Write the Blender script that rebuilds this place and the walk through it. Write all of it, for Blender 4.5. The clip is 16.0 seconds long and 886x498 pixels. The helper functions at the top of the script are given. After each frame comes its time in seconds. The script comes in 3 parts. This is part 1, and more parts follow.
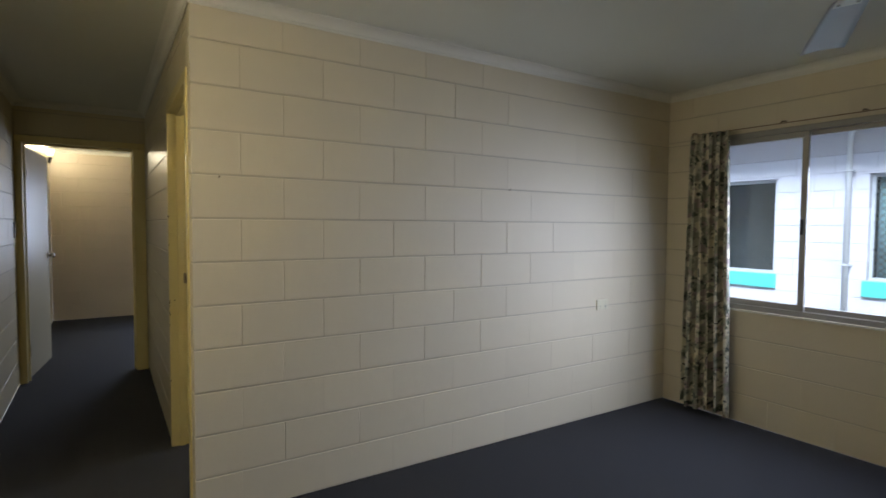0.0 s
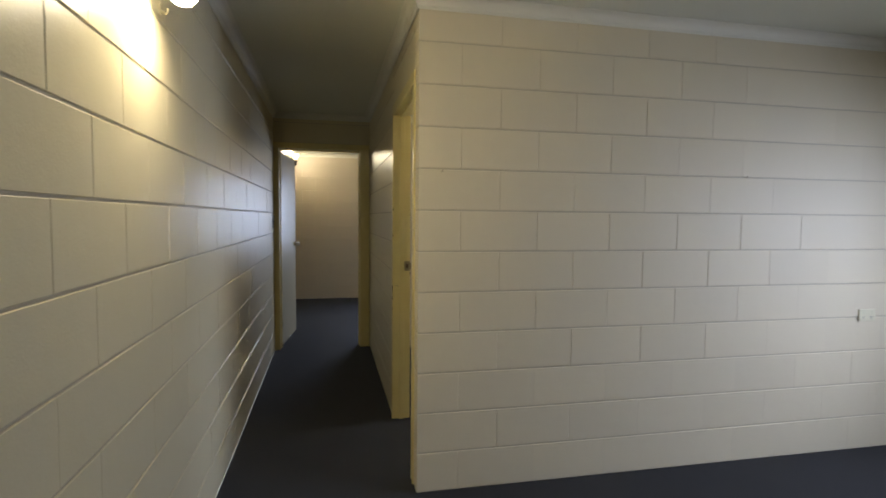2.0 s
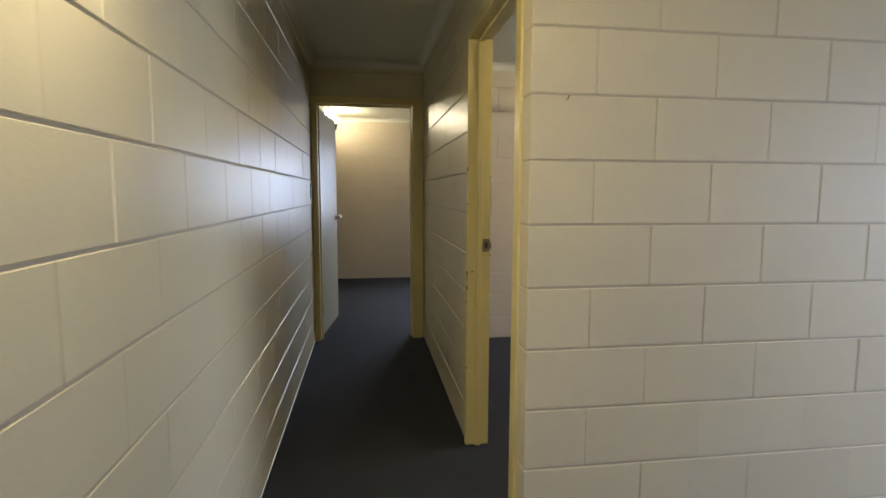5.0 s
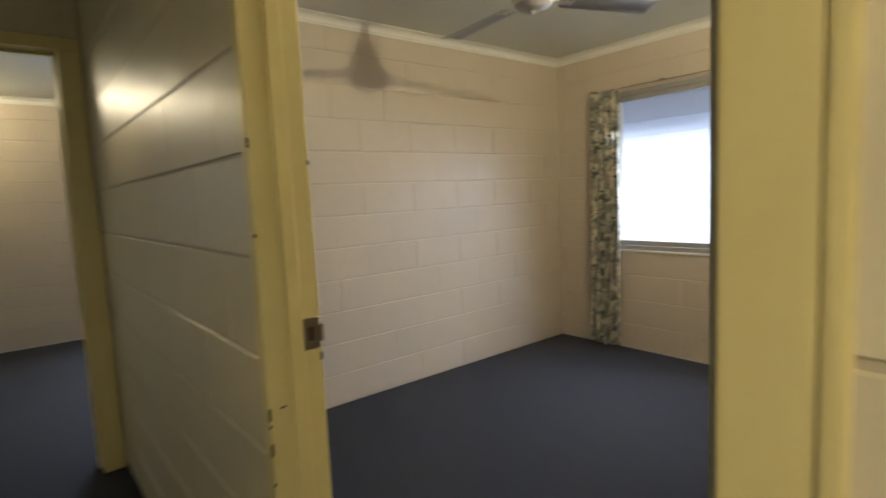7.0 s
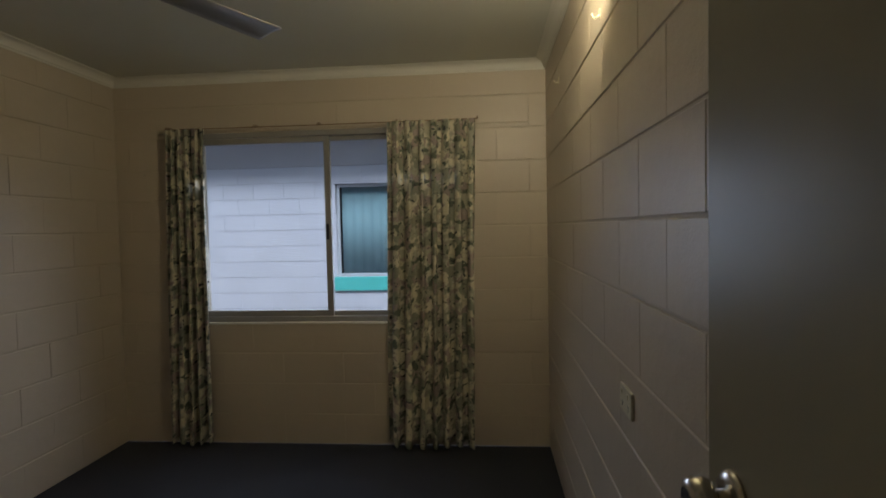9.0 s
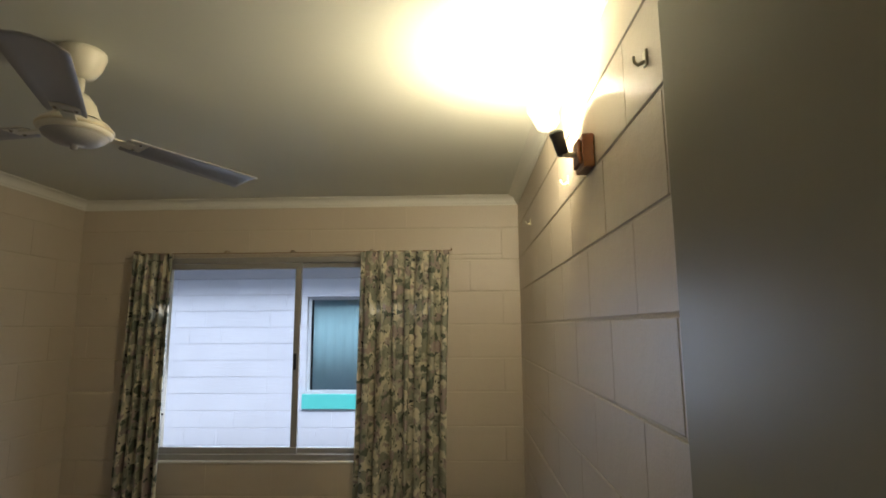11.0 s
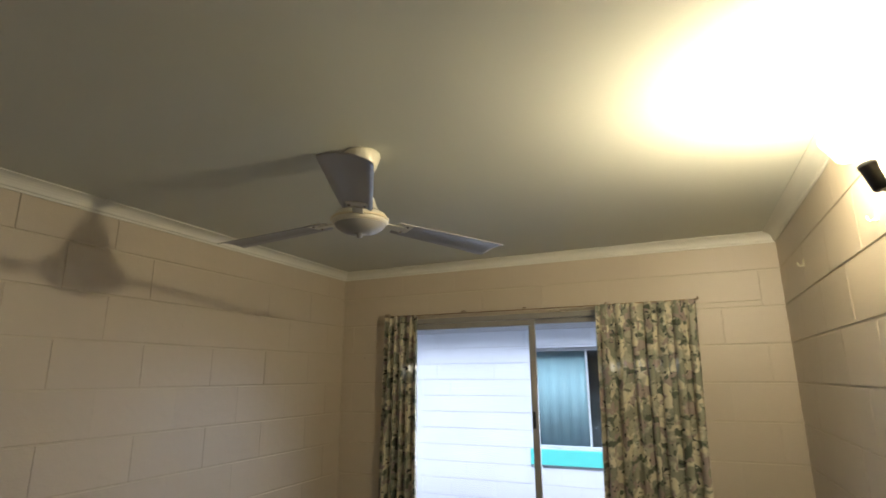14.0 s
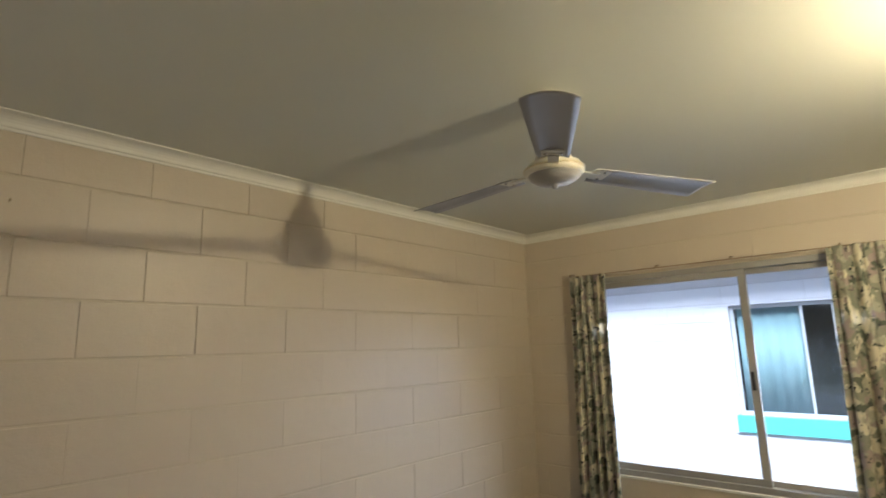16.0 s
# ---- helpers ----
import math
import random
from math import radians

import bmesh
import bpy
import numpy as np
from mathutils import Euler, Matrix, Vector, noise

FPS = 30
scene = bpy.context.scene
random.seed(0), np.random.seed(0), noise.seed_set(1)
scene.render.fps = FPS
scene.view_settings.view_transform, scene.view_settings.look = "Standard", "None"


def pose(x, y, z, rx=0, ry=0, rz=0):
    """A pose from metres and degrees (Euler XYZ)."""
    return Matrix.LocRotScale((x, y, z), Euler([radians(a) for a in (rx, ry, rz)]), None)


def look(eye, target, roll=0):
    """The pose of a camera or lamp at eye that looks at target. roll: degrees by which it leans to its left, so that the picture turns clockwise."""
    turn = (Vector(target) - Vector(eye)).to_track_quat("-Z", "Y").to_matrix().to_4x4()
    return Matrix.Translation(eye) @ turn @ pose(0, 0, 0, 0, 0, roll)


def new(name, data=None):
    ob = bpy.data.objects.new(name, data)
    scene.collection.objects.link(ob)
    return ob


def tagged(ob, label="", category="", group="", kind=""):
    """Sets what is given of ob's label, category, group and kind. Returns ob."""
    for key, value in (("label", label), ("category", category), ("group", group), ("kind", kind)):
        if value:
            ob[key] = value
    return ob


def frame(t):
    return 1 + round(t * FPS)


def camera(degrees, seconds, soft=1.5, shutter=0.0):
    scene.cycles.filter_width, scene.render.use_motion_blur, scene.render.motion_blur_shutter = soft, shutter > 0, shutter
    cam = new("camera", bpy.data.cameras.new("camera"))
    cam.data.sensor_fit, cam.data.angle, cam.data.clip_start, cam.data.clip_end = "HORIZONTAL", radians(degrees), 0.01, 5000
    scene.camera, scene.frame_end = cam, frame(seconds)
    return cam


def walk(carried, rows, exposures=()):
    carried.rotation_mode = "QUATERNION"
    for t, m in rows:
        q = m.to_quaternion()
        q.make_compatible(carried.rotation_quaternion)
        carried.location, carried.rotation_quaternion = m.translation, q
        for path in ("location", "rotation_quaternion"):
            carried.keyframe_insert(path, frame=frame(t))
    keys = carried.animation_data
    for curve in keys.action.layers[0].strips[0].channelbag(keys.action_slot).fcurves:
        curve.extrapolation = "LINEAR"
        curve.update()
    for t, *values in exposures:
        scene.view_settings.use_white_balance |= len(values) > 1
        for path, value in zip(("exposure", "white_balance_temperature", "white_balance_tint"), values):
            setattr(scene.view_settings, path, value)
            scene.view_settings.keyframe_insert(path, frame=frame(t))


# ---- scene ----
# camera and walk
cam = camera(79.7, 16.0, soft=1.6, shutter=0.4)
PATH = [
    (0, (-0.328, -2.605, 1.377), (0.746, -0.92, 1.287), 0.4),
    (0.5, (-0.339, -2.589, 1.38), (0.597, -0.825, 1.278), 0.5),
    (1, (-0.361, -2.565, 1.375), (0.396, -0.718, 1.262), 0.6),
    (1.5, (-0.383, -2.56, 1.369), (0.207, -0.653, 1.247), 0.6),
    (2, (-0.421, -2.523, 1.364), (0.001, -0.572, 1.247), 0.5),
    (2.5, (-0.428, -2.535, 1.371), (-0.147, -0.559, 1.252), 0.7),
    (3, (-0.442, -2.519, 1.364), (-0.222, -0.536, 1.235), 1.0),
    (5.5, (-0.507, -1.177, 1.294), (-0.166, 0.781, 1.075), -0.7),
    (6, (-0.515, -0.737, 1.296), (0.078, 1.165, 1.117), -2.3),
    (6.5, (-0.46, -0.362, 1.297), (0.315, 1.472, 1.11), -1.9),
    (7, (-0.359, 0.012, 1.306), (0.904, 1.55, 1.101), -2.7),
    (7.5, (-0.22, 0.288, 1.301), (1.392, 1.458, 1.118), -2.1),
    (8, (-0.098, 0.454, 1.282), (1.711, 1.289, 1.104), -0.6),
    (8.3, (-0.031, 0.524, 1.272), (1.872, 1.121, 1.115), -0.4),
    (8.5, (0.021, 0.577, 1.311), (1.976, 0.976, 1.174), -1.2),
    (9, (0.111, 0.557, 1.386), (2.103, 0.724, 1.308), -1.2),
    (11.3, (0.15, 0.534, 1.602), (2.116, 0.627, 1.956), -0.6),
    (11.5, (0.146, 0.528, 1.614), (2.103, 0.643, 2.006), -0.7),
    (12, (0.141, 0.546, 1.637), (2.077, 0.755, 2.092), -0.7),
    (12.5, (0.132, 0.581, 1.645), (2.048, 0.913, 2.114), -0.5),
    (13, (0.134, 0.618, 1.639), (2.015, 1.105, 2.113), -0.2),
    (13.5, (0.136, 0.665, 1.641), (1.968, 1.31, 2.118), -0.2),
    (14, (0.126, 0.704, 1.644), (1.903, 1.494, 2.11), -0.4),
    (14.5, (0.128, 0.735, 1.648), (1.857, 1.631, 2.107), -0.7),
    (15, (0.115, 0.774, 1.646), (1.772, 1.8, 2.097), -1.1),
    (15.5, (0.122, 0.807, 1.634), (1.695, 1.969, 2.052), -1.3),
    (16, (0.117, 0.838, 1.608), (1.584, 2.148, 1.971), -1.6),
]
EXPOSURES = [
    (0, 0.45), (1.0, 0.5), (3, 0.65), (5.5, 0.95), (7.0, 0.95), (7.6, 0.4), (8.2, -0.75), (8.6, -1.2), (9.0, -0.9), (9.2, -0.85), (11.3, -0.2), (12.5, -0.3), (13.5, 0.0), (14.5, 0.45), (16, 0.8),
]
walk(cam, [(t, look(eye, target, roll)) for t, eye, target, roll in PATH], EXPOSURES)

# ---- world and lamps ----
world = bpy.data.worlds.new("sky")
scene.world = world
world.use_nodes = True
wn = world.node_tree
sky = wn.nodes.new("ShaderNodeTexSky")
sky.sky_type = 'NISHITA'
sky.sun_disc = False
sky.sun_elevation = radians(46)
sky.sun_rotation = radians(200)
sky.air_density, sky.dust_density = 1.2, 2.5
wn.links.new(sky.outputs[0], wn.nodes["Background"].inputs[0])
wn.nodes["Background"].inputs[1].default_value = 0.15


def lamp(name, kind, m, energy, color, **settings):
    data = bpy.data.lights.new(name, kind)
    data.energy, data.color = energy, color
    for key, value in settings.items():
        if key == "radius":
            data.shadow_soft_size = value
        elif key == "angle":
            data.angle = value
        elif key == "size":
            data.shape = 'RECTANGLE'
            data.size, data.size_y = value
            data.spread = radians(128)
    ob = new(name, data)
    ob.matrix_world = m
    return ob


FAR = 6.53
WARM = (1.0, 0.87, 0.62)
lamp("sun", 'SUN', look((0.4, -2.2, 6.4), (6.4, -0.6, 0)), 5.0, (0.80, 0.87, 1.0), angle=radians(20))
# skylight entering each window
DAY = (0.66, 0.745, 1.0)
lamp("window_daylight", 'AREA', look((3.65, -1.26, 1.36), (2.80, -0.70, 0.74)), 28, DAY, size=(1.75, 0.95))
lamp("window_daylight", 'AREA', look((3.65, 1.58, 1.36), (2.6, 1.58, 0.52)), 24, DAY, size=(1.7, 0.95))
lamp("window_daylight", 'AREA', look((1.4, FAR + 0.22, 1.42), (1.4, FAR - 0.8, 0.95)), 42, DAY, size=(1.7, 1.1))
# bulbs of the three wall lamps
BED_BULB = (1.65, 0.30, 2.23)
LIV_BULB = (-0.845, -0.76, 2.035)
FAR_BULB = (-0.89, 5.79, 2.31)
lamp("bulb_light", 'POINT', pose(*BED_BULB), 48, WARM, radius=0.03)
lamp("bulb_light", 'POINT', pose(*LIV_BULB), 20, WARM, radius=0.035)
lamp("bulb_light", 'POINT', pose(*FAR_BULB), 20, WARM, radius=0.03)


# ---- materials ----
def mat(name, color, rough=0.6, metal=0.0, grain=0.0, grain_scale=300.0, stain=0.0, stain_scale=3.0,
        tint=None, coarse=0.0, coarse_scale=40.0, spec=0.5, vary=0.0, rough_vary=0.0, sheen=0.0):
    m = bpy.data.materials.new(name)
    m.use_nodes = True
    nt = m.node_tree
    b = nt.nodes["Principled BSDF"]
    b.inputs["Roughness"].default_value = rough
    b.inputs["Metallic"].default_value = metal
    b.inputs["Specular IOR Level"].default_value = spec
    b.inputs["Base Color"].default_value = (*color, 1)
    if sheen:
        b.inputs["Sheen Weight"].default_value = sheen
    geo = nt.nodes.new("ShaderNodeNewGeometry")
    pos = geo.outputs["Position"]

    def tex(scale, detail=4.0):
        n = nt.nodes.new("ShaderNodeTexNoise")
        n.inputs["Scale"].default_value = scale
        n.inputs["Detail"].default_value = detail
        nt.links.new(pos, n.inputs["Vector"])
        return n.outputs["Fac"]

    col = None
    if stain:
        mix = nt.nodes.new("ShaderNodeMix")
        mix.data_type = 'RGBA'
        ramp = nt.nodes.new("ShaderNodeMapRange")
        ramp.inputs["From Min"].default_value, ramp.inputs["From Max"].default_value = 0.35, 0.7
        ramp.inputs["To Max"].default_value = stain
        nt.links.new(tex(stain_scale, 6.0), ramp.inputs["Value"])
        nt.links.new(ramp.outputs[0], mix.inputs["Factor"])
        mix.inputs["A"].default_value = (*color, 1)
        mix.inputs["B"].default_value = (*(tint or [c * 0.6 for c in color]), 1)
        col = mix.outputs["Result"]
    if vary:
        info = nt.nodes.new("ShaderNodeObjectInfo")
        hsv = nt.nodes.new("ShaderNodeHueSaturation")
        rng = nt.nodes.new("ShaderNodeMapRange")
        rng.inputs["To Min"].default_value, rng.inputs["To Max"].default_value = 1 - vary, 1 + vary
        nt.links.new(info.outputs["Random"], rng.inputs["Value"])
        nt.links.new(rng.outputs[0], hsv.inputs["Value"])
        if col:
            nt.links.new(col, hsv.inputs["Color"])
        else:
            hsv.inputs["Color"].default_value = (*color, 1)
        col = hsv.outputs[0]
    if col:
        nt.links.new(col, b.inputs["Base Color"])
    if rough_vary:
        rr = nt.nodes.new("ShaderNodeMapRange")
        rr.inputs["To Min"].default_value, rr.inputs["To Max"].default_value = rough - rough_vary, rough + rough_vary
        nt.links.new(tex(7.0, 5.0), rr.inputs["Value"])
        nt.links.new(rr.outputs[0], b.inputs["Roughness"])
    last = None
    for amount, scale, dist in ((coarse, coarse_scale, 0.006), (grain, grain_scale, 0.0015)):
        if amount:
            bump = nt.nodes.new("ShaderNodeBump")
            bump.inputs["Strength"].default_value = amount
            bump.inputs["Distance"].default_value = dist
            nt.links.new(tex(scale, 3.0), bump.inputs["Height"])
            if last:
                nt.links.new(last, bump.inputs["Normal"])
            last = bump.outputs[0]
    if last:
        nt.links.new(last, b.inputs["Normal"])
    return m


CREAM = mat("cream_gloss_block_paint", (0.71, 0.63, 0.43), 0.32, grain=0.35, grain_scale=140, coarse=0.20, coarse_scale=13,
            stain=0.05, stain_scale=1.1, vary=0.02, rough_vary=0.03, spec=0.38)
PINK = mat("pinkish_beige_block_paint", (0.565, 0.485, 0.37), 0.40, grain=0.45, grain_scale=160, coarse=0.22, coarse_scale=22,
           stain=0.05, stain_scale=1.1, vary=0.02, rough_vary=0.03)
LIVING = mat("cream_satin_block_paint", (0.71, 0.63, 0.46), 0.52, grain=0.35, grain_scale=140, coarse=0.20, coarse_scale=13,
             stain=0.06, stain_scale=1.1, vary=0.02, rough_vary=0.05, spec=0.4)
JOINT = mat("painted_mortar", (0.56, 0.49, 0.36), 0.6, grain=0.5, grain_scale=120)
CEIL = mat("ceiling_paint", (0.72, 0.72, 0.62), 0.7, grain=0.15, grain_scale=200, stain=0.08, stain_scale=1.3)
CORN = mat("cornice_paint", (0.78, 0.76, 0.66), 0.55, grain=0.1, stain=0.06)
CARPET = mat("charcoal_carpet", (0.029, 0.030, 0.034), 0.95, grain=1.0, grain_scale=420, coarse=0.5, coarse_scale=130,
             stain=0.35, stain_scale=5.0, tint=(0.021, 0.023, 0.027), spec=0.1, sheen=0.06)
FRAME = mat("yellow_gloss_trim_paint", (0.78, 0.66, 0.30), 0.33, grain=0.2, grain_scale=90, coarse=0.1, coarse_scale=30,
            stain=0.15, stain_scale=9, tint=(0.66, 0.55, 0.25), rough_vary=0.06)
CHIP = mat("chipped_paint", (0.10, 0.06, 0.04), 0.8, grain=0.4)
DOORP = mat("off_white_door_paint", (0.44, 0.405, 0.29), 0.33, spec=0.2, grain=0.06, grain_scale=80, coarse=0.06, coarse_scale=12,
            stain=0.03, stain_scale=4)
BROWNP = mat("olive_brown_door_paint", (0.33, 0.30, 0.205), 0.33, spec=0.2, grain=0.06, grain_scale=80, coarse=0.06, coarse_scale=12,
             stain=0.05, stain_scale=4)
CHROME = mat("worn_chrome", (0.62, 0.58, 0.52), 0.22, 1.0, grain=0.05, rough_vary=0.08)
BRASS = mat("dull_strike_metal", (0.34, 0.28, 0.18), 0.4, 1.0, grain=0.2, rough_vary=0.1)
ALU = mat("satin_aluminium", (0.36, 0.345, 0.31), 0.45, 0.2, grain=0.08, stain=0.15, stain_scale=14)
PALEALU = mat("pale_grey_aluminium", (0.60, 0.63, 0.68), 0.45, grain=0.08, stain=0.12, stain_scale=9)
BLACK = mat("black_plastic", (0.02, 0.02, 0.022), 0.4, grain=0.1)
WHITEP = mat("white_plastic", (0.72, 0.67, 0.48), 0.35, grain=0.04, stain=0.1, stain_scale=20)
SWITCHP = mat("grey_switch_plastic", (0.12, 0.12, 0.12), 0.4, grain=0.05, stain=0.1)
TIMBER = mat("red_brown_timber", (0.22, 0.085, 0.035), 0.4, grain=0.3, grain_scale=70, stain=0.5, stain_scale=25, tint=(0.10, 0.035, 0.015))
FANW = mat("cream_fan_enamel", (0.76, 0.72, 0.58), 0.3, grain=0.04, stain=0.08, stain_scale=9)
BLADE = mat("fan_blade_enamel", (0.40, 0.385, 0.36), 0.42, grain=0.05, stain=0.12, stain_scale=6, rough_vary=0.05)
GOLD = mat("gold_ring", (0.72, 0.64, 0.45), 0.35, 0.6, grain=0.05)
OUTW = mat("white_painted_block", (0.79, 0.79, 0.88), 0.6, grain=0.4, grain_scale=120, coarse=0.2, stain=0.12, stain_scale=1.8, vary=0.02)
OUTB = mat("lilac_grey_render", (0.60, 0.59, 0.65), 0.7, grain=0.3, stain=0.15)
TURQ = mat("turquoise_sill_paint", (0.12, 0.70, 0.66), 0.45, grain=0.2, stain=0.12)
ROOFM = mat("painted_steel_roof", (0.35, 0.36, 0.36), 0.5, grain=0.2, stain=0.2)
CONC = mat("concrete_ground", (0.32, 0.31, 0.29), 0.9, grain=0.6, grain_scale=90, coarse=0.4, stain=0.4, stain_scale=1.2)
NCURT = mat("pale_teal_curtain_behind_glass", (0.36, 0.54, 0.60), 0.8, grain=0.2, stain=0.2, stain_scale=6)
# near-black colour that paints in the shade behind the neighbouring windows
INDOOR_SHADE = mat("painted_indoor_shade", (0.03, 0.04, 0.045), 0.8, stain=0.2)
PIPE = mat("pale_pvc", (0.66, 0.68, 0.72), 0.45, grain=0.05, stain=0.15)
SCREEN = mat("security_lattice", (0.16, 0.17, 0.16), 0.5, 0.4, grain=0.1)
WIRE = mat("tarnished_wire", (0.30, 0.22, 0.14), 0.5, 0.6, grain=0.2, stain=0.3, stain_scale=20)


def glow(name, color, strength):
    m = bpy.data.materials.new(name)
    m.use_nodes = True
    b = m.node_tree.nodes["Principled BSDF"]
    b.inputs["Base Color"].default_value = (0.9, 0.85, 0.7, 1)
    b.inputs["Roughness"].default_value = 0.3
    b.inputs["Emission Color"].default_value = (*color, 1)
    b.inputs["Emission Strength"].default_value = strength
    return m


BULB = glow("lit_bulb", (1, 0.85, 0.55), 14)
SHADE = glow("lit_frosted_glass", (1, 0.85, 0.52), 3.0)


def glass_material():
    m = bpy.data.materials.new("window_glass")
    m.use_nodes = True
    nt = m.node_tree
    nt.nodes.remove(nt.nodes["Principled BSDF"])
    tr = nt.nodes.new("ShaderNodeBsdfTransparent")
    tr.inputs[0].default_value = (0.93, 0.96, 0.96, 1)
    gl = nt.nodes.new("ShaderNodeBsdfGlossy")
    gl.inputs["Roughness"].default_value = 0.02
    fr = nt.nodes.new("ShaderNodeFresnel")
    fr.inputs[0].default_value = 1.45
    mix = nt.nodes.new("ShaderNodeMixShader")
    nt.links.new(fr.outputs[0], mix.inputs[0])
    nt.links.new(tr.outputs[0], mix.inputs[1])
    nt.links.new(gl.outputs[0], mix.inputs[2])
    nt.links.new(mix.outputs[0], nt.nodes["Material Output"].inputs[0])
    return m


GLASS = glass_material()


def curtain_material():
    """Cream cloth with a dense print of grey-green leaves, mauve and dark stems, laid out on the unfolded cloth."""
    m = bpy.data.materials.new("floral_print_cloth")
    m.use_nodes = True
    nt = m.node_tree
    b = nt.nodes["Principled BSDF"]
    b.inputs["Roughness"].default_value = 0.9
    b.inputs["Specular IOR Level"].default_value = 0.15
    uv = nt.nodes.new("ShaderNodeUVMap")
    warp = nt.nodes.new("ShaderNodeTexNoise")
    warp.inputs["Scale"].default_value = 16
    nt.links.new(uv.outputs[0], warp.inputs["Vector"])
    add = nt.nodes.new("ShaderNodeVectorMath")
    add.operation = 'MULTIPLY_ADD'
    nt.links.new(warp.outputs["Color"], add.inputs[0])
    add.inputs[1].default_value = (0.05, 0.05, 0.0)
    nt.links.new(uv.outputs[0], add.inputs[2])

    def layer(below, scale, low, high, color, kind="noise", seed=0.0):
        shift = nt.nodes.new("ShaderNodeVectorMath")
        shift.operation = 'ADD'
        shift.inputs[1].default_value = (seed, seed * 1.7, 0)
        nt.links.new(add.outputs[0], shift.inputs[0])
        n = nt.nodes.new("ShaderNodeTexNoise" if kind == "noise" else "ShaderNodeTexVoronoi")
        n.inputs["Scale"].default_value = scale
        nt.links.new(shift.outputs[0], n.inputs["Vector"])
        r = nt.nodes.new("ShaderNodeMapRange")
        r.inputs["From Min"].default_value, r.inputs["From Max"].default_value = low, high
        nt.links.new(n.outputs["Fac" if kind == "noise" else "Distance"], r.inputs["Value"])
        mx = nt.nodes.new("ShaderNodeMix")
        mx.data_type = 'RGBA'
        nt.links.new(r.outputs[0], mx.inputs["Factor"])
        if below is None:
            mx.inputs["A"].default_value = (0.66, 0.61, 0.45, 1)
        else:
            nt.links.new(below, mx.inputs["A"])
        mx.inputs["B"].default_value = (*color, 1)
        return mx.outputs["Result"]

    c = layer(None, 8, 0.49, 0.53, (0.43, 0.41, 0.31), seed=2.0)
    c = layer(c, 10, 0.50, 0.54, (0.28, 0.285, 0.215), seed=5.0)
    c = layer(c, 12, 0.55, 0.59, (0.36, 0.295, 0.26), seed=9.0)
    c = layer(c, 8, 0.26, 0.20, (0.70, 0.65, 0.48), "cells", seed=3.0)
    c = layer(c, 15, 0.585, 0.62, (0.12, 0.135, 0.10), seed=14.0)
    c = layer(c, 30, 0.635, 0.665, (0.05, 0.055, 0.055), seed=20.0)
    c = layer(c, 20, 0.13, 0.09, (0.66, 0.62, 0.50), "cells", seed=31.0)
    nt.links.new(c, b.inputs["Base Color"])
    w = nt.nodes.new("ShaderNodeTexNoise")
    w.inputs["Scale"].default_value = 500
    nt.links.new(uv.outputs[0], w.inputs["Vector"])
    bump = nt.nodes.new("ShaderNodeBump")
    bump.inputs["Strength"].default_value, bump.inputs["Distance"].default_value = 0.4, 0.001
    nt.links.new(w.outputs["Fac"], bump.inputs["Height"])
    nt.links.new(bump.outputs[0], b.inputs["Normal"])
    return m


CURTAIN = curtain_material()


# ---- mesh helpers ----
def part(name, bm, material, parent=None, label=""):
    me = bpy.data.meshes.new(name)
    bm.to_mesh(me)
    bm.free()
    for mm in (material if isinstance(material, (list, tuple)) else [material]):
        me.materials.append(mm)
    ob = new(name, me)
    if parent is not None:
        ob.parent = parent
    if label:
        ob["label"] = label
    return ob


def thing(name, label, category, m=Matrix(), group="", kind=""):
    ob = new(name)
    ob.matrix_world = m
    return tagged(ob, label, category, group, kind)


def add_box(bm, a, b, bevel=0.0, segments=1):
    made = bmesh.ops.create_cube(bm, size=1)["verts"]
    for v in made:
        v.co = Vector([a[i] + (v.co[i] + 0.5) * (b[i] - a[i]) for i in range(3)])
    if bevel:
        edges = list({e for v in made for e in v.link_edges})
        bmesh.ops.bevel(bm, geom=edges, offset=bevel, segments=segments, affect='EDGES', profile=0.6)
    return bm


def box(a, b, bevel=0.0, segments=1):
    return add_box(bmesh.new(), a, b, bevel, segments)


def smooth(ob, on=True):
    for p in ob.data.polygons:
        p.use_smooth = on
    return ob


def lathe(profile, m=Matrix(), n=28):
    """A turned shape about z from (radius, height) pairs."""
    bm = bmesh.new()
    rings = []
    for r, z in profile:
        if r < 1e-6:
            rings.append([bm.verts.new(m @ Vector((0, 0, z)))])
        else:
            rings.append([bm.verts.new(m @ Vector((r * math.cos(2 * math.pi * i / n), r * math.sin(2 * math.pi * i / n), z))) for i in range(n)])
    for a, b in zip(rings, rings[1:]):
        for i in range(n):
            j = (i + 1) % n
            if len(a) == 1 and len(b) == 1:
                continue
            if len(a) == 1:
                bm.faces.new((a[0], b[j], b[i]))
            elif len(b) == 1:
                bm.faces.new((a[i], a[j], b[0]))
            else:
                bm.faces.new((a[i], a[j], b[j], b[i]))
    bmesh.ops.recalc_face_normals(bm, faces=bm.faces)
    return bm


def along(direction, origin):
    return Matrix.Translation(origin) @ Vector(direction).to_track_quat("Z", "Y").to_matrix().to_4x4()


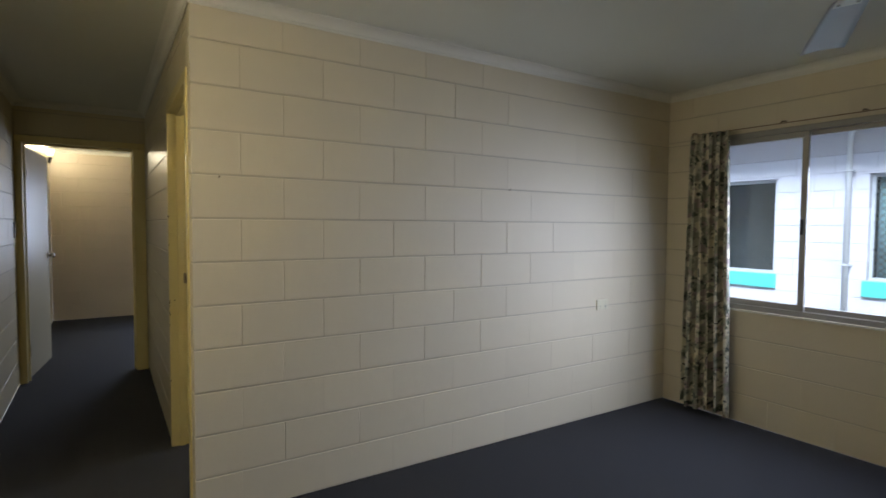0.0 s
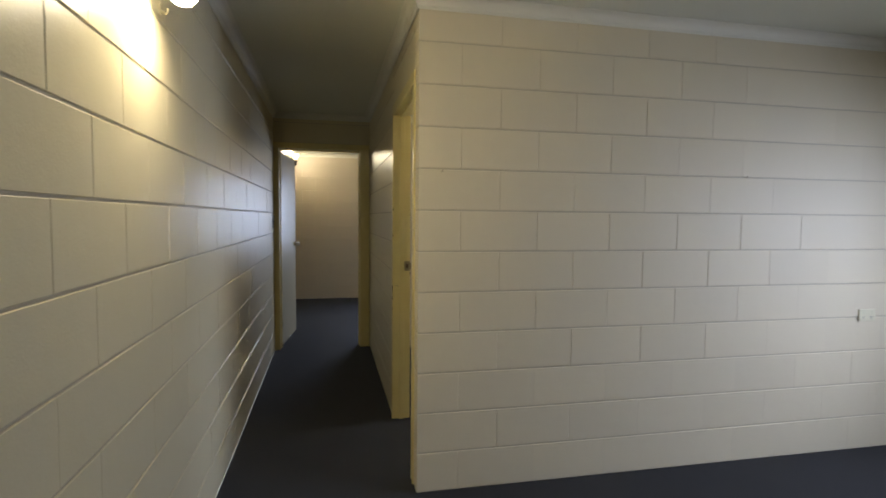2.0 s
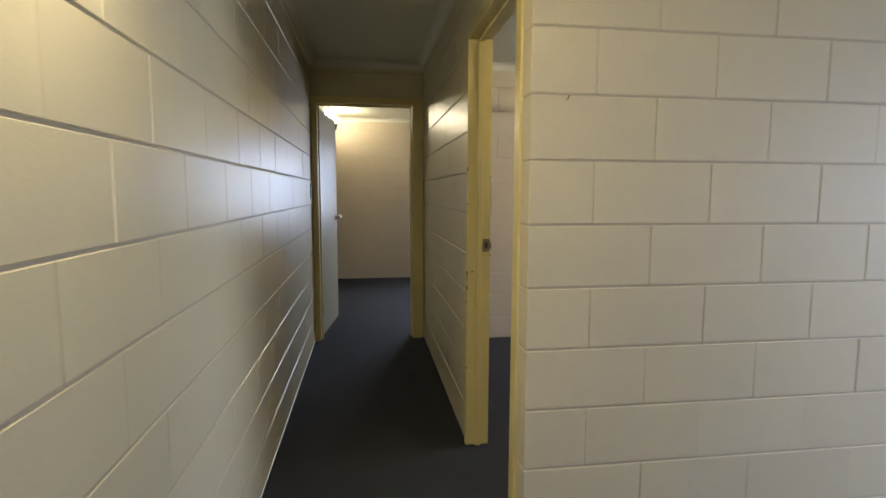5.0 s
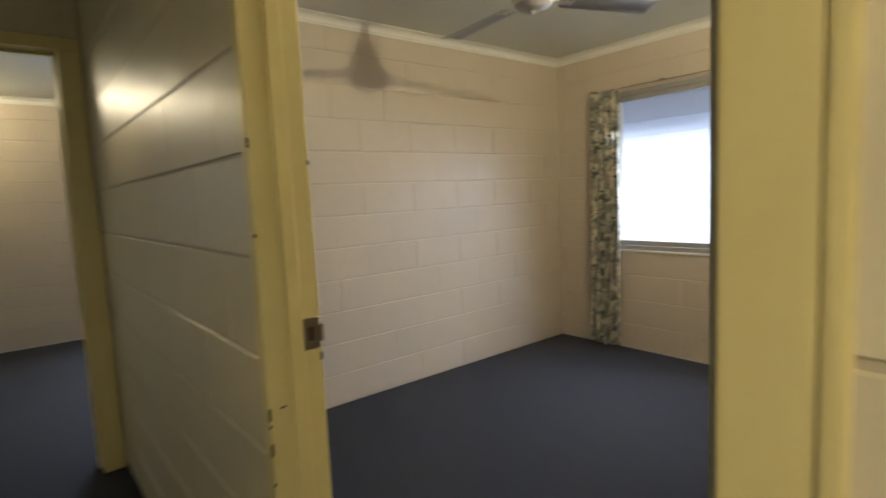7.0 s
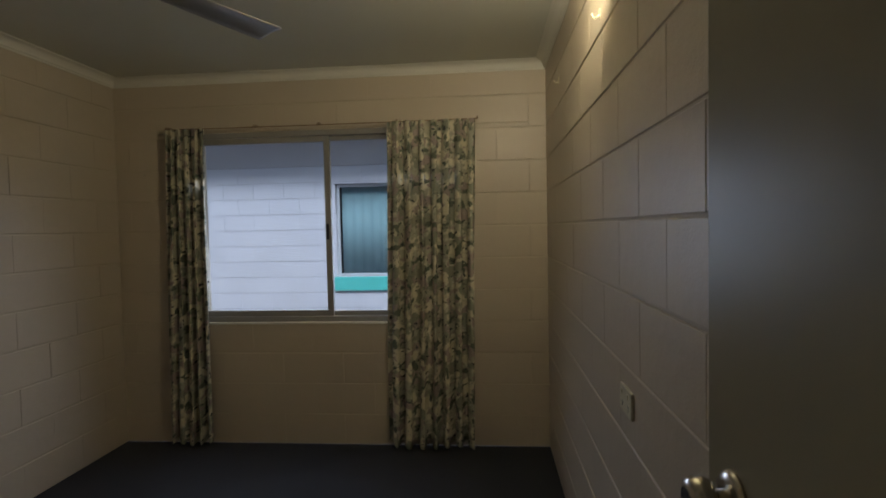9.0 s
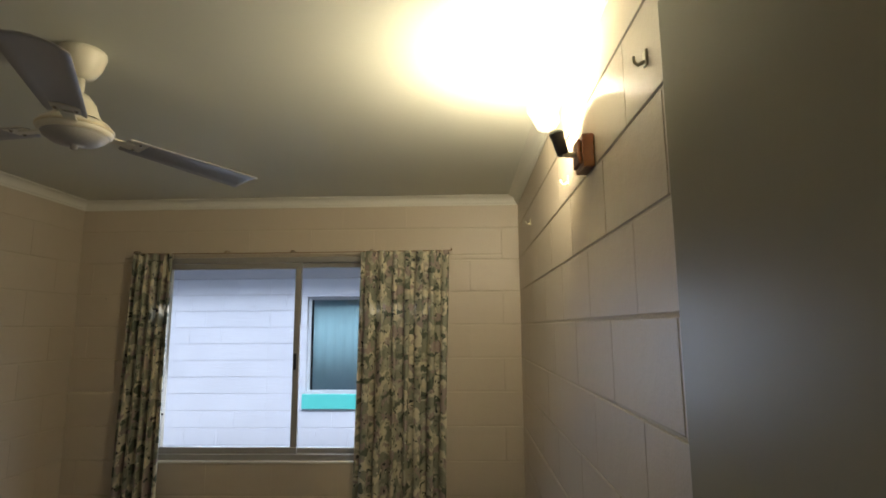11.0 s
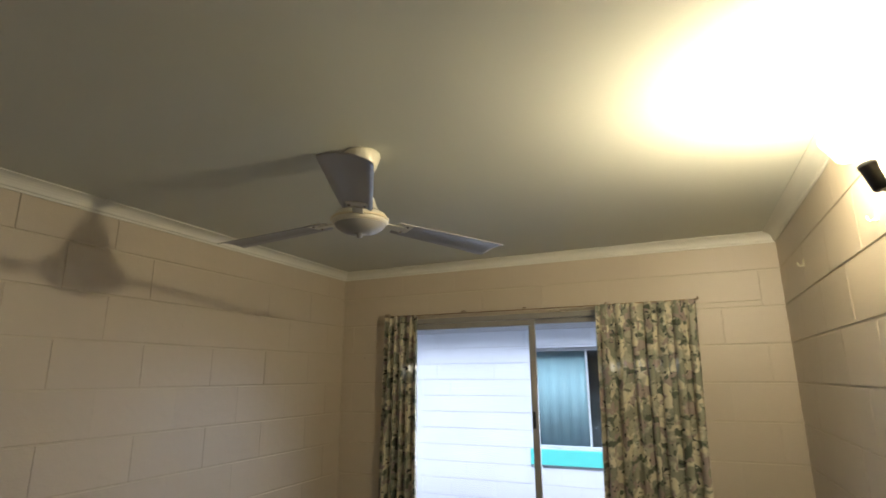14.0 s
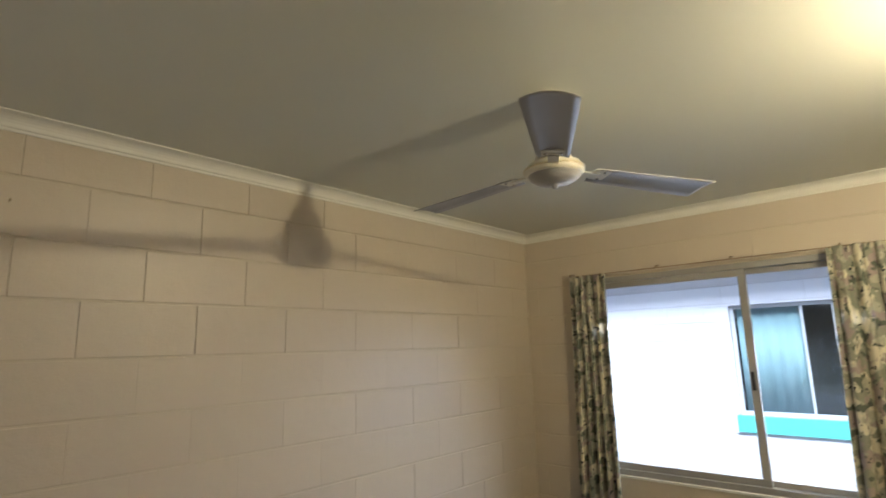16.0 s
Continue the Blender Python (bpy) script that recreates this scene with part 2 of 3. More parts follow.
def tube(points, r, n=8):
    bm = bmesh.new()
    rings = []
    pts = [Vector(p) for p in points]
    for i, p in enumerate(pts):
        d = (pts[min(i + 1, len(pts) - 1)] - pts[max(i - 1, 0)]).normalized()
        side = d.cross(Vector((0.31, 0.17, 0.93))).normalized()
        up = side.cross(d)
        rings.append([bm.verts.new(p + r * (math.cos(2 * math.pi * k / n) * side + math.sin(2 * math.pi * k / n) * up)) for k in range(n)])
    for a, b in zip(rings, rings[1:]):
        for i in range(n):
            bm.faces.new((a[i], a[(i + 1) % n], b[(i + 1) % n], b[i]))
    bm.faces.new(rings[0])
    bm.faces.new(rings[-1])
    bmesh.ops.recalc_face_normals(bm, faces=bm.faces)
    return bm


def subtract(rect, holes):
    """The rectangle (u0, z0, u1, z1) less the holes, as rectangles."""
    out = [rect]
    for h in holes:
        nxt = []
        for r in out:
            if h[0] >= r[2] or h[2] <= r[0] or h[1] >= r[3] or h[3] <= r[1]:
                nxt.append(r)
                continue
            lo, hi = max(r[1], h[1]), min(r[3], h[3])
            if r[1] < lo:
                nxt.append((r[0], r[1], r[2], lo))
            if hi < r[3]:
                nxt.append((r[0], hi, r[2], r[3]))
            if r[0] < h[0]:
                nxt.append((r[0], lo, h[0], hi))
            if h[2] < r[2]:
                nxt.append((h[2], lo, r[2], hi))
        out = nxt
    return out


BLOCKS = {}
PENDING = []


def block_mesh(lx, lz, depth, mats, soft):
    """A block; soft: its ends are filled flush, so that only the bed joints show."""
    key = (round(lx, 3), round(lz, 3), round(depth, 3), soft, tuple(mm.name for mm in mats))
    if key not in BLOCKS:
        bm = box((0, 0, 0), (lx, depth, lz))
        edges = [e for e in bm.edges if abs(e.verts[0].co.z - e.verts[1].co.z) < 1e-6 and abs(e.verts[0].co.y - e.verts[1].co.y) < 1e-6] if soft else list(bm.edges)
        bmesh.ops.bevel(bm, geom=edges, offset=0.0021, segments=1, affect='EDGES')
        bm.normal_update()
        for f in bm.faces:
            if f.normal.y > 0.5 and len(mats) > 1:
                f.material_index = 1
        me = bpy.data.meshes.new("block")
        bm.to_mesh(me)
        bm.free()
        for mm in mats:
            me.materials.append(mm)
        BLOCKS[key] = me
    return BLOCKS[key]


def block_wall(name, label, origin, turn, length, height, depth, mats, holes=(), first=0.4, parity=1, course=0.2, kind="structure", parent=None):
    """A wall of painted blocks. Along u from origin, turned about z; the face at depth 0 looks to -v. mats: paint of the two faces.
    first: length of the first block of courses of that parity, the others are half a block off."""
    m = Matrix.Translation(origin) @ Matrix.Rotation(radians(turn), 4, 'Z')
    bm = bmesh.new()
    inset = 0.0042 if parent is None else 0.006
    for u0, z0, u1, z1 in subtract((0, 0, length, height), [(h[0] - 0.002, h[1], h[2] + 0.002, h[3]) for h in holes]):
        add_box(bm, (u0 + (inset if u0 == 0 else 0), inset, z0), (u1 - (inset if u1 == length else 0), depth - inset, z1))
    core = part(name, bm, JOINT if parent is None else OUTB, parent)
    if parent is None:
        core.matrix_world = m
        tagged(core, label, "wall", kind=kind)
    PENDING.append((core, length, height, depth, mats, holes, first, parity, course))
    return core


def lay_blocks():
    rng = random.Random(7)
    # stretch (u0, z0, u1, z1) of a wall whose upright joints stand open
    crisp = {"wall_living": (0, 0.5, 1.45, 2.4), "wall_bedroom_far": (0, 1.55, 1.35, 2.4), "wall_bedroom_near": (0, 0.9, 2.5, 2.4),
             "wall_windows": (FAR - 0.62, 1.55, FAR, 2.4), "wall_hall": (2.5, 1.0, 6.5, 2.4)}
    for core, length, height, depth, mats, holes, first, parity, course in PENDING:
        outside = core.parent is not None
        bed = 0.0076 if outside else 0.0072
        i = 0
        while i * course < height - 0.01:
            z0, z1 = i * course, min((i + 1) * course, height)
            u = (first if i % 2 == parity else first - 0.2)
            cuts = [0.0]
            while u < length - 0.03:
                if u > 0.03:
                    cuts.append(u)
                u += 0.4
            cuts.append(length)
            for a, b in zip(cuts, cuts[1:]):
                for r in subtract((a, z0, b, z1), holes):
                    w, h = r[2] - r[0], r[3] - r[1]
                    if w < 0.02 or h < 0.02:
                        continue
                    c = (0, 1.55, 10, 2.4) if outside else crisp.get(core.name, (0, 0, 0, 0))
                    shut = 0.06 if c[0] <= r[0] <= c[2] and c[1] <= z0 <= c[3] else 0.86
                    soft = rng.random() < shut and r[0] > 0.01 and r[2] < length - 0.01
                    gap = 0.0004 if soft else (0.008 if outside else 0.0014)
                    ob = new("block", block_mesh(w - gap, h - bed, depth, mats, soft))
                    ob.parent = core
                    ob.location = (r[0] + gap / 2, rng.uniform(-0.0004, 0.0004), r[1] + bed / 2)
            i += 1


# ---- structure ----
H = 2.4
XL, XR = -0.958, 3.438
BACK = -5.4
tagged(part("floor", box((XL, BACK, -0.12), (XR, FAR, 0.0)), CARPET), "dark charcoal carpet over the whole floor", "floor", kind="structure")
tagged(part("ceiling", box((XL - 0.1, BACK - 0.1, H), (XR + 0.62, FAR + 0.19, H + 0.12)), CEIL), "flat off-white painted ceiling", "ceiling", kind="structure")

LIV_WIN = (-2.17, 0.80, -0.36, 2.03)
BED_WIN = (0.69, 0.80, 2.47, 2.03)
FAR_WIN = (-2.30, 0.81, -0.52, 2.03)

# living side of the wall faces -y; the other side looks into the bedroom
block_wall("wall_living", "cream painted concrete block wall", (0, 0, 0), 0, XR, H, 0.10, (LIVING, PINK), first=0.41, parity=1)
block_wall("wall_bedroom_near", "pinkish beige painted block wall beside the door", (0.118, 0.102, 0), 0, XR - 0.118, H, 0.084, (PINK, PINK), first=0.13, parity=1)
# long wall beside the hall: u runs from the far end towards the living room
block_wall("wall_hall", "cream gloss painted block wall along the hall", (XL, BACK, 0), 90, FAR - BACK, H, 0.10, (CREAM, CREAM), first=0.27, parity=1)
# outer wall with three windows; u runs towards -y
block_wall("wall_windows", "painted concrete block outer wall with sliding windows", (XR, FAR, 0), -90, FAR, H, 0.19, (PINK, OUTW),
           holes=[(FAR - w[2], w[1], FAR - w[0], w[3]) for w in (BED_WIN,)], first=0.437, parity=1)
block_wall("wall_windows_living", "cream painted concrete block outer wall with a window", (XR, 0, 0), -90, -BACK, H, 0.19, (LIVING, OUTW),
           holes=[(-LIV_WIN[2], LIV_WIN[1], -LIV_WIN[0], LIV_WIN[3])], first=0.4, parity=0)
# wall between hall and bedroom, past the door
block_wall("wall_bedroom_hall", "gloss painted block wall between hall and bedroom", (0.105, 1.031, 0), 90, 3.23 - 1.031, H, 0.10, (PINK, CREAM), first=0.38, parity=0)
block_wall("wall_over_door", "painted block panel over the bedroom door", (0.105, 0.102, 2.094), 90, 0.928, H - 2.094, 0.10, (PINK, CREAM), first=0.3)
block_wall("wall_bedroom_far", "pinkish beige painted block wall", (0.105, 2.983, 0), 0, XR - 0.105, H, 0.245, (PINK, PINK), first=0.335, parity=1)
block_wall("wall_over_hall_end", "painted block panel over the hall end door", (XL, 3.08, 2.11), 0, 0.004 - XL, H - 2.11, 0.145, (CREAM, PINK), first=0.3)
block_wall("wall_far_room", "pinkish beige painted block wall of the far room", (XL, FAR, 0), 0, XR - XL, H, 0.19, (PINK, OUTW), holes=[(-FAR_WIN[2] - XL, FAR_WIN[1], -FAR_WIN[0] - XL, FAR_WIN[3])], first=0.33)
tagged(part("wall_back", box((XL - 0.1, BACK - 0.1, 0), (XR + 0.19, BACK, H)), CREAM), "plain cream wall closing the living room", "wall", kind="structure")


def cornice(a, b, side, ends):
    """A coved cornice from a to b (x, y); side: unit way into the room; ends: +1 outer mitre, -1 inner, 0 square."""
    prof = [(0.0, -0.056), (0.006, -0.056), (0.0075, -0.047), (0.012, -0.045)]
    for k in range(6):
        t = radians(15 * k + 7)
        prof.append((0.056 - 0.043 * math.cos(t), -0.047 + 0.040 * math.sin(t)))
    prof += [(0.054, -0.006), (0.060, -0.005), (0.060, -0.001), (0.0, -0.001)]
    a, b, s = Vector((*a, H)), Vector((*b, H)), Vector((*side, 0))
    d = (b - a).normalized()
    bm = bmesh.new()
    ends_v = []
    for p, e, sg in ((a, ends[0], -1), (b, ends[1], 1)):
        ends_v.append([bm.verts.new(p + s * (q + 0.001) + Vector((0, 0, z)) + d * sg * e * q) for q, z in prof])
    n = len(prof)
    for i in range(n):
        bm.faces.new((ends_v[0][i], ends_v[0][(i + 1) % n], ends_v[1][(i + 1) % n], ends_v[1][i]))
    bm.faces.new(ends_v[0])
    bm.faces.new(ends_v[1])
    bmesh.ops.recalc_face_normals(bm, faces=bm.faces)
    return tagged(part("cornice", bm, CORN), "off-white coved plaster cornice", "cornice", kind="structure")


cornice((0, 0), (XR, 0), (0, -1), (1, -1))
cornice((XR, 0), (XR, BACK), (-1, 0), (-1, -1))
cornice((XL, BACK), (XL, 3.08), (1, 0), (-1, -1))
cornice((0, 0), (0.005, 3.08), (-1, 0), (1, -1))
cornice((XL, 3.08), (0.005, 3.08), (0, -1), (-1, -1))
cornice((0.105, 0.186), (XR, 0.186), (0, 1), (-1, -1))
cornice((0.105, 2.983), (XR, 2.983), (0, -1), (-1, -1))
cornice((XR, 0.186), (XR, 2.983), (-1, 0), (-1, -1))
cornice((0.105, 0.186), (0.105, 2.983), (1, 0), (-1, -1))
cornice((XL, FAR), (XR, FAR), (0, -1), (-1, -1))
cornice((XR, 3.23), (XR, FAR), (-1, 0), (-1, -1))
cornice((XL, 3.23), (XL, FAR), (1, 0), (-1, -1))


# ---- doors ----
def door_frame(name, label, m, width, head, depth, near_face, far_face, s0):
    """Opening from u = 0 to width, depth along v. near_face, far_face: widths of the jambs."""
    fr = thing(name, label, "door frame", m, kind="structure")
    bm = box((-near_face, 0, 0), (0, depth, head + 0.0), 0.004, 2)
    part("jamb", bm, FRAME, fr)
    part("jamb", box((width, 0, 0), (width + far_face, depth, head), 0.004, 2), FRAME, fr)
    part("head", box((-near_face, 0.0, head + 0.001), (width + far_face, depth, head + 0.058), 0.004, 2), FRAME, fr)
    part("stop", box((0.0005, s0 - 0.03, 0), (0.012, s0, head - 0.012), 0.002), FRAME, fr)
    part("stop", box((width - 0.012, s0 - 0.03, 0), (width - 0.0005, s0, head - 0.012), 0.002), FRAME, fr)
    part("stop", box((0.0005, s0 - 0.03, head - 0.012), (width - 0.0005, s0, head - 0.0005), 0.002), FRAME, fr)
    return fr


def knob_set(door, x, z, thick):
    for sg, y in ((-1, 0.0), (1, thick)):
        m = along((0, sg, 0), (x, y, z))
        rose = smooth(part("rose", lathe([(0, 0), (0.033, 0), (0.033, 0.004), (0.027, 0.009), (0.014, 0.012), (0.0, 0.012)], m), CHROME, door, "round chrome rose"))
        knob = lathe([(0.0105, 0.0), (0.0105, 0.020), (0.013, 0.024), (0.0225, 0.029), (0.0265, 0.037), (0.0265, 0.047), (0.022, 0.055), (0.013, 0.059), (0.008, 0.057), (0, 0.057)], m)
        smooth(part("knob", knob, CHROME, door, "round chrome knob"))


def door_leaf(name, label, m, width, height, paint, thick=0.036):
    d = thing(name, label, "door", m)
    part("leaf", box((0, 0, 0.008), (width, thick, height), 0.0025, 2), paint, d)
    knob_set(d, width - 0.066, 1.05, thick)
    part("latch_plate", box((width - 0.0005, thick / 2 - 0.011, 1.01), (width + 0.0015, thick / 2 + 0.011, 1.07), 0.0005), BRASS, d, "dull metal latch plate")
    for z in (0.2, 1.75):
        smooth(part("hinge", tube([(-0.004, -0.003, z), (-0.004, -0.003, z + 0.09)], 0.006), BRASS, d))
    return d


# bedroom door frame: u runs along +y, v from the bedroom to the hall
bed_frame = door_frame("door_frame_1", "yellow gloss painted timber door frame, chipped edges", pose(0.116, 0.165, 0, 0, 0, 90), 0.83, 2.035, 0.12, 0.058, 0.036, 0.072)
part("bead", box((-0.074, 0.075, 0), (-0.059, 0.123, 2.09), 0.004, 2), FRAME, bed_frame)
part("strike_plate", box((0.8275, 0.004, 1.008), (0.8296, 0.040, 1.072), 0.0008), BRASS, bed_frame, "dull metal strike plate")
part("strike_lip", box((0.821, -0.004, 1.022), (0.8275, 0.006, 1.058), 0.002), BRASS, bed_frame)
part("strike_hole", box((0.8268, 0.014, 1.026), (0.8277, 0.030, 1.054)), CHIP, bed_frame)
rng = random.Random(3)
chips = bmesh.new()
for k in range(13):
    z = rng.choice([rng.uniform(0.2, 1.5), rng.uniform(0.75, 1.0)])
    s = rng.uniform(0.003, 0.009)
    edge = rng.choice([0.118, 0.118, 0.002])
    add_box(chips, (0.8288, edge - 0.002, z), (0.8325, edge + 0.0025, z + s * rng.uniform(0.8, 2.5)))
part("paint_chips", chips, CHIP, bed_frame)
part("paint_chip", box((0.8286, 0.085, 0.905), (0.8298, 0.097, 0.909)), CHIP, bed_frame)

hall_frame = door_frame("door_frame_2", "yellow gloss painted timber door frame at the hall end", pose(-0.903, 3.068, 0), 0.805, 2.05, 0.16, 0.054, 0.097, 0.11)

bed_door = door_leaf("door_1", "olive-brown gloss painted flush door standing open", pose(0.122, 0.188, 0, 0, 0, 3.4), 0.72, 2.025, BROWNP)
far_door = door_leaf("door_2", "off-white flush door standing open beside the hall", pose(-0.899, 3.236, 0, 0, 0, 83.2), 0.80, 2.025, DOORP)

# ---- windows ----
def sash_mesh(x, y0, z0, y1, z1, bar):
    bm = box((x, y0, z0), (x + 0.022, y1, z0 + bar), 0.002)
    add_box(bm, (x, y0, z1 - bar), (x + 0.022, y1, z1), 0.002)
    add_box(bm, (x, y0, z0 + bar), (x + 0.022, y0 + bar, z1 - bar), 0.002)
    add_box(bm, (x, y1 - bar, z0 + bar), (x + 0.022, y1, z1 - bar), 0.002)
    return bm


def window(name, label, y0, z0, y1, z1, sashes, lock, m=Matrix()):
    """A sliding aluminium window in the outer wall. sashes: (y0, y1, track) of each pane."""
    w = thing(name, label, "window", m, kind="structure")
    x0, x1 = XR + 0.004, XR + 0.075
    part("frame_head", box((x0, y0, z1 - 0.035), (x1, y1, z1 - 0.001), 0.002), ALU, w)
    part("frame_sill", box((x0, y0, z0 + 0.001), (x1, y1, z0 + 0.034), 0.002), ALU, w)
    part("frame_jamb", box((x0, y0 + 0.001, z0 + 0.035), (x1, y0 + 0.03, z1 - 0.036), 0.002), ALU, w)
    part("frame_jamb", box((x0, y1 - 0.03, z0 + 0.035), (x1, y1 - 0.001, z1 - 0.036), 0.002), ALU, w)
    part("window_sill", box((XR - 0.013, y0 - 0.01, z0 - 0.014), (XR + 0.20, y1 + 0.01, z0 - 0.0005), 0.003, 2), CORN, w, "white painted sill")
    for a, b, track in sashes:
        x = XR + 0.012 + 0.027 * track
        s = part("sash", sash_mesh(x, a, z0 + 0.036, b, z1 - 0.037, 0.038 if track == 0 else 0.03), ALU, w)
        pane = part("pane", box((x + 0.009, a + 0.02, z0 + 0.05), (x + 0.013, b - 0.02, z1 - 0.05)), GLASS, s, "clear glass")
        pane.visible_shadow = False
    part("lock", box((XR + 0.001, lock - 0.009, 1.33), (XR + 0.0115, lock + 0.009, 1.43), 0.004, 2), BLACK, w, "black sash lock")
    return w


win1 = window("window_1", "two-pane sliding aluminium window with white sill", *BED_WIN, [(1.552, 2.439, 0), (0.721, 1.60, 1)], 1.576)
part("screw", lathe([(0, 0), (0.008, 0), (0.006, 0.004), (0, 0.005)], along((-1, 0, 0), (XR + 0.02, 2.395, 1.066)), n=10), BLACK, win1)
window("window_2", "sliding aluminium window beside a floral curtain", *LIV_WIN, [(-0.99, -0.391, 0), (-1.59, -0.94, 1), (-2.139, -1.54, 0)], -0.966)
window("window_3", "sliding aluminium window of the far room", *FAR_WIN, [(-1.435, -0.551, 0), (-2.269, -1.385, 1)], -1.41, Matrix.Translation((0, FAR - XR, 0)) @ Matrix.Rotation(radians(90), 4, 'Z'))


# ---- curtains ----
def curtain(label, x, top, bottom, z0, z1, folds, seed):
    """top, bottom: (y0, y1) of its edges at head and hem."""
    rng = random.Random(seed)
    c = thing("curtain", label, "curtain", group="curtains")
    cols, rows = folds * 12, 34
    phase = [rng.uniform(-0.5, 0.5) for _ in range(folds + 2)]
    amp = [rng.uniform(0.75, 1.2) for _ in range(folds + 2)]
    bm = bmesh.new()
    uvl = bm.loops.layers.uv.new("UVMap")
    grid, uvs = [], {}
    for r in range(rows + 1):
        f = r / rows
        z = z0 + (z1 - z0) * f
        y0 = bottom[0] + (top[0] - bottom[0]) * f
        y1 = bottom[1] + (top[1] - bottom[1]) * f
        row = []
        for k in range(cols + 1):
            s = k / cols
            q = s * folds
            i = int(min(q, folds - 1e-6))
            wave = 2 * math.pi * (q + 0.22 * phase[i] * math.sin(math.pi * (q - i)) ** 2)
            wave += 0.55 * (1 - f) * math.sin(3.1 * s + seed + 2.2 * f)
            a = 0.032 * amp[i] * (0.75 + 0.5 * (1 - f))
            if f > 0.93:
                a *= 0.62
            dx = a * math.sin(wave) + 0.006 * math.sin(2.3 * wave + 5 * f)
            dy = 0.010 * math.sin(2 * wave + 1.0) * (0.6 + 0.4 * math.sin(5 * f + i))
            zz = z + (0.012 * math.sin(7 * s + seed) + 0.008 * math.sin(wave)) * (1 - f) ** 3 + (0.006 * abs(math.sin(wave / 2)) if r == rows else 0)
            v = bm.verts.new((x + dx, y0 + (y1 - y0) * s + dy, zz))
            uvs[v] = (s * (y1 - y0) * 2.0 + seed * 1.3, z)
            row.append(v)
        grid.append(row)
    for a, b in zip(grid, grid[1:]):
        for i in range(cols):
            fc = bm.faces.new((a[i], a[i + 1], b[i + 1], b[i]))
            for lp in fc.loops:
                lp[uvl].uv = uvs[lp.vert]
    cloth = smooth(part("cloth", bm, CURTAIN, c, "cream cloth with a grey-green floral print"))
    sol = cloth.modifiers.new("thickness", 'SOLIDIFY')
    sol.thickness = 0.0018
    lo, hi = min(top), max(top)
    for k in range(folds + 1):
        yk = lo + (hi - lo) * (k + 0.25) / (folds + 0.5)
        part("curtain_hook", box((x + 0.012, yk - 0.003, z1 - 0.03), (x + 0.02, yk + 0.003, z1 + 0.012), 0.001), WHITEP, c)
    return c


XC = 3.365
curtain("floral print curtain, pulled aside, beside the bedroom window", XC, (2.585, 2.337), (2.64, 2.34), 0.035, 2.045, 5, 1)
curtain("wide floral print curtain drawn over part of the bedroom window", XC, (1.157, 0.617), (1.19, 0.655), 0.03, 2.045, 7, 2)
curtain("floral print curtain gathered beside the living room window", XC, (-0.24, -0.53), (-0.205, -0.585), 0.045, 2.05, 5, 3)


def curtain_wire(label, y0, y1, z, sag):
    c = thing("curtain_wire", label, "curtain rod")
    n = 24
    pts = [(XC + 0.014, y0 + (y1 - y0) * i / n, z - sag * 4 * (i / n) * (1 - i / n)) for i in range(n + 1)]
    smooth(part("wire", tube(pts, 0.0035), WIRE, c))
    for i in (0, 7, 12, 18, 24):
        p = pts[i]
        smooth(part("bracket", tube([(XR - 0.001, p[1], p[2] + 0.018), (XR - 0.03, p[1], p[2] + 0.016), (XC + 0.014, p[1], p[2] + 0.012), (XC + 0.008, p[1], p[2] - 0.002)], 0.0045), WIRE, c))
    return c


curtain_wire("thin tarnished curtain wire over the bedroom window", 2.595, 0.605, 2.052, 0.004)
curtain_wire("thin curtain wire over the living room window", -0.24, -2.35, 2.055, 0.006)


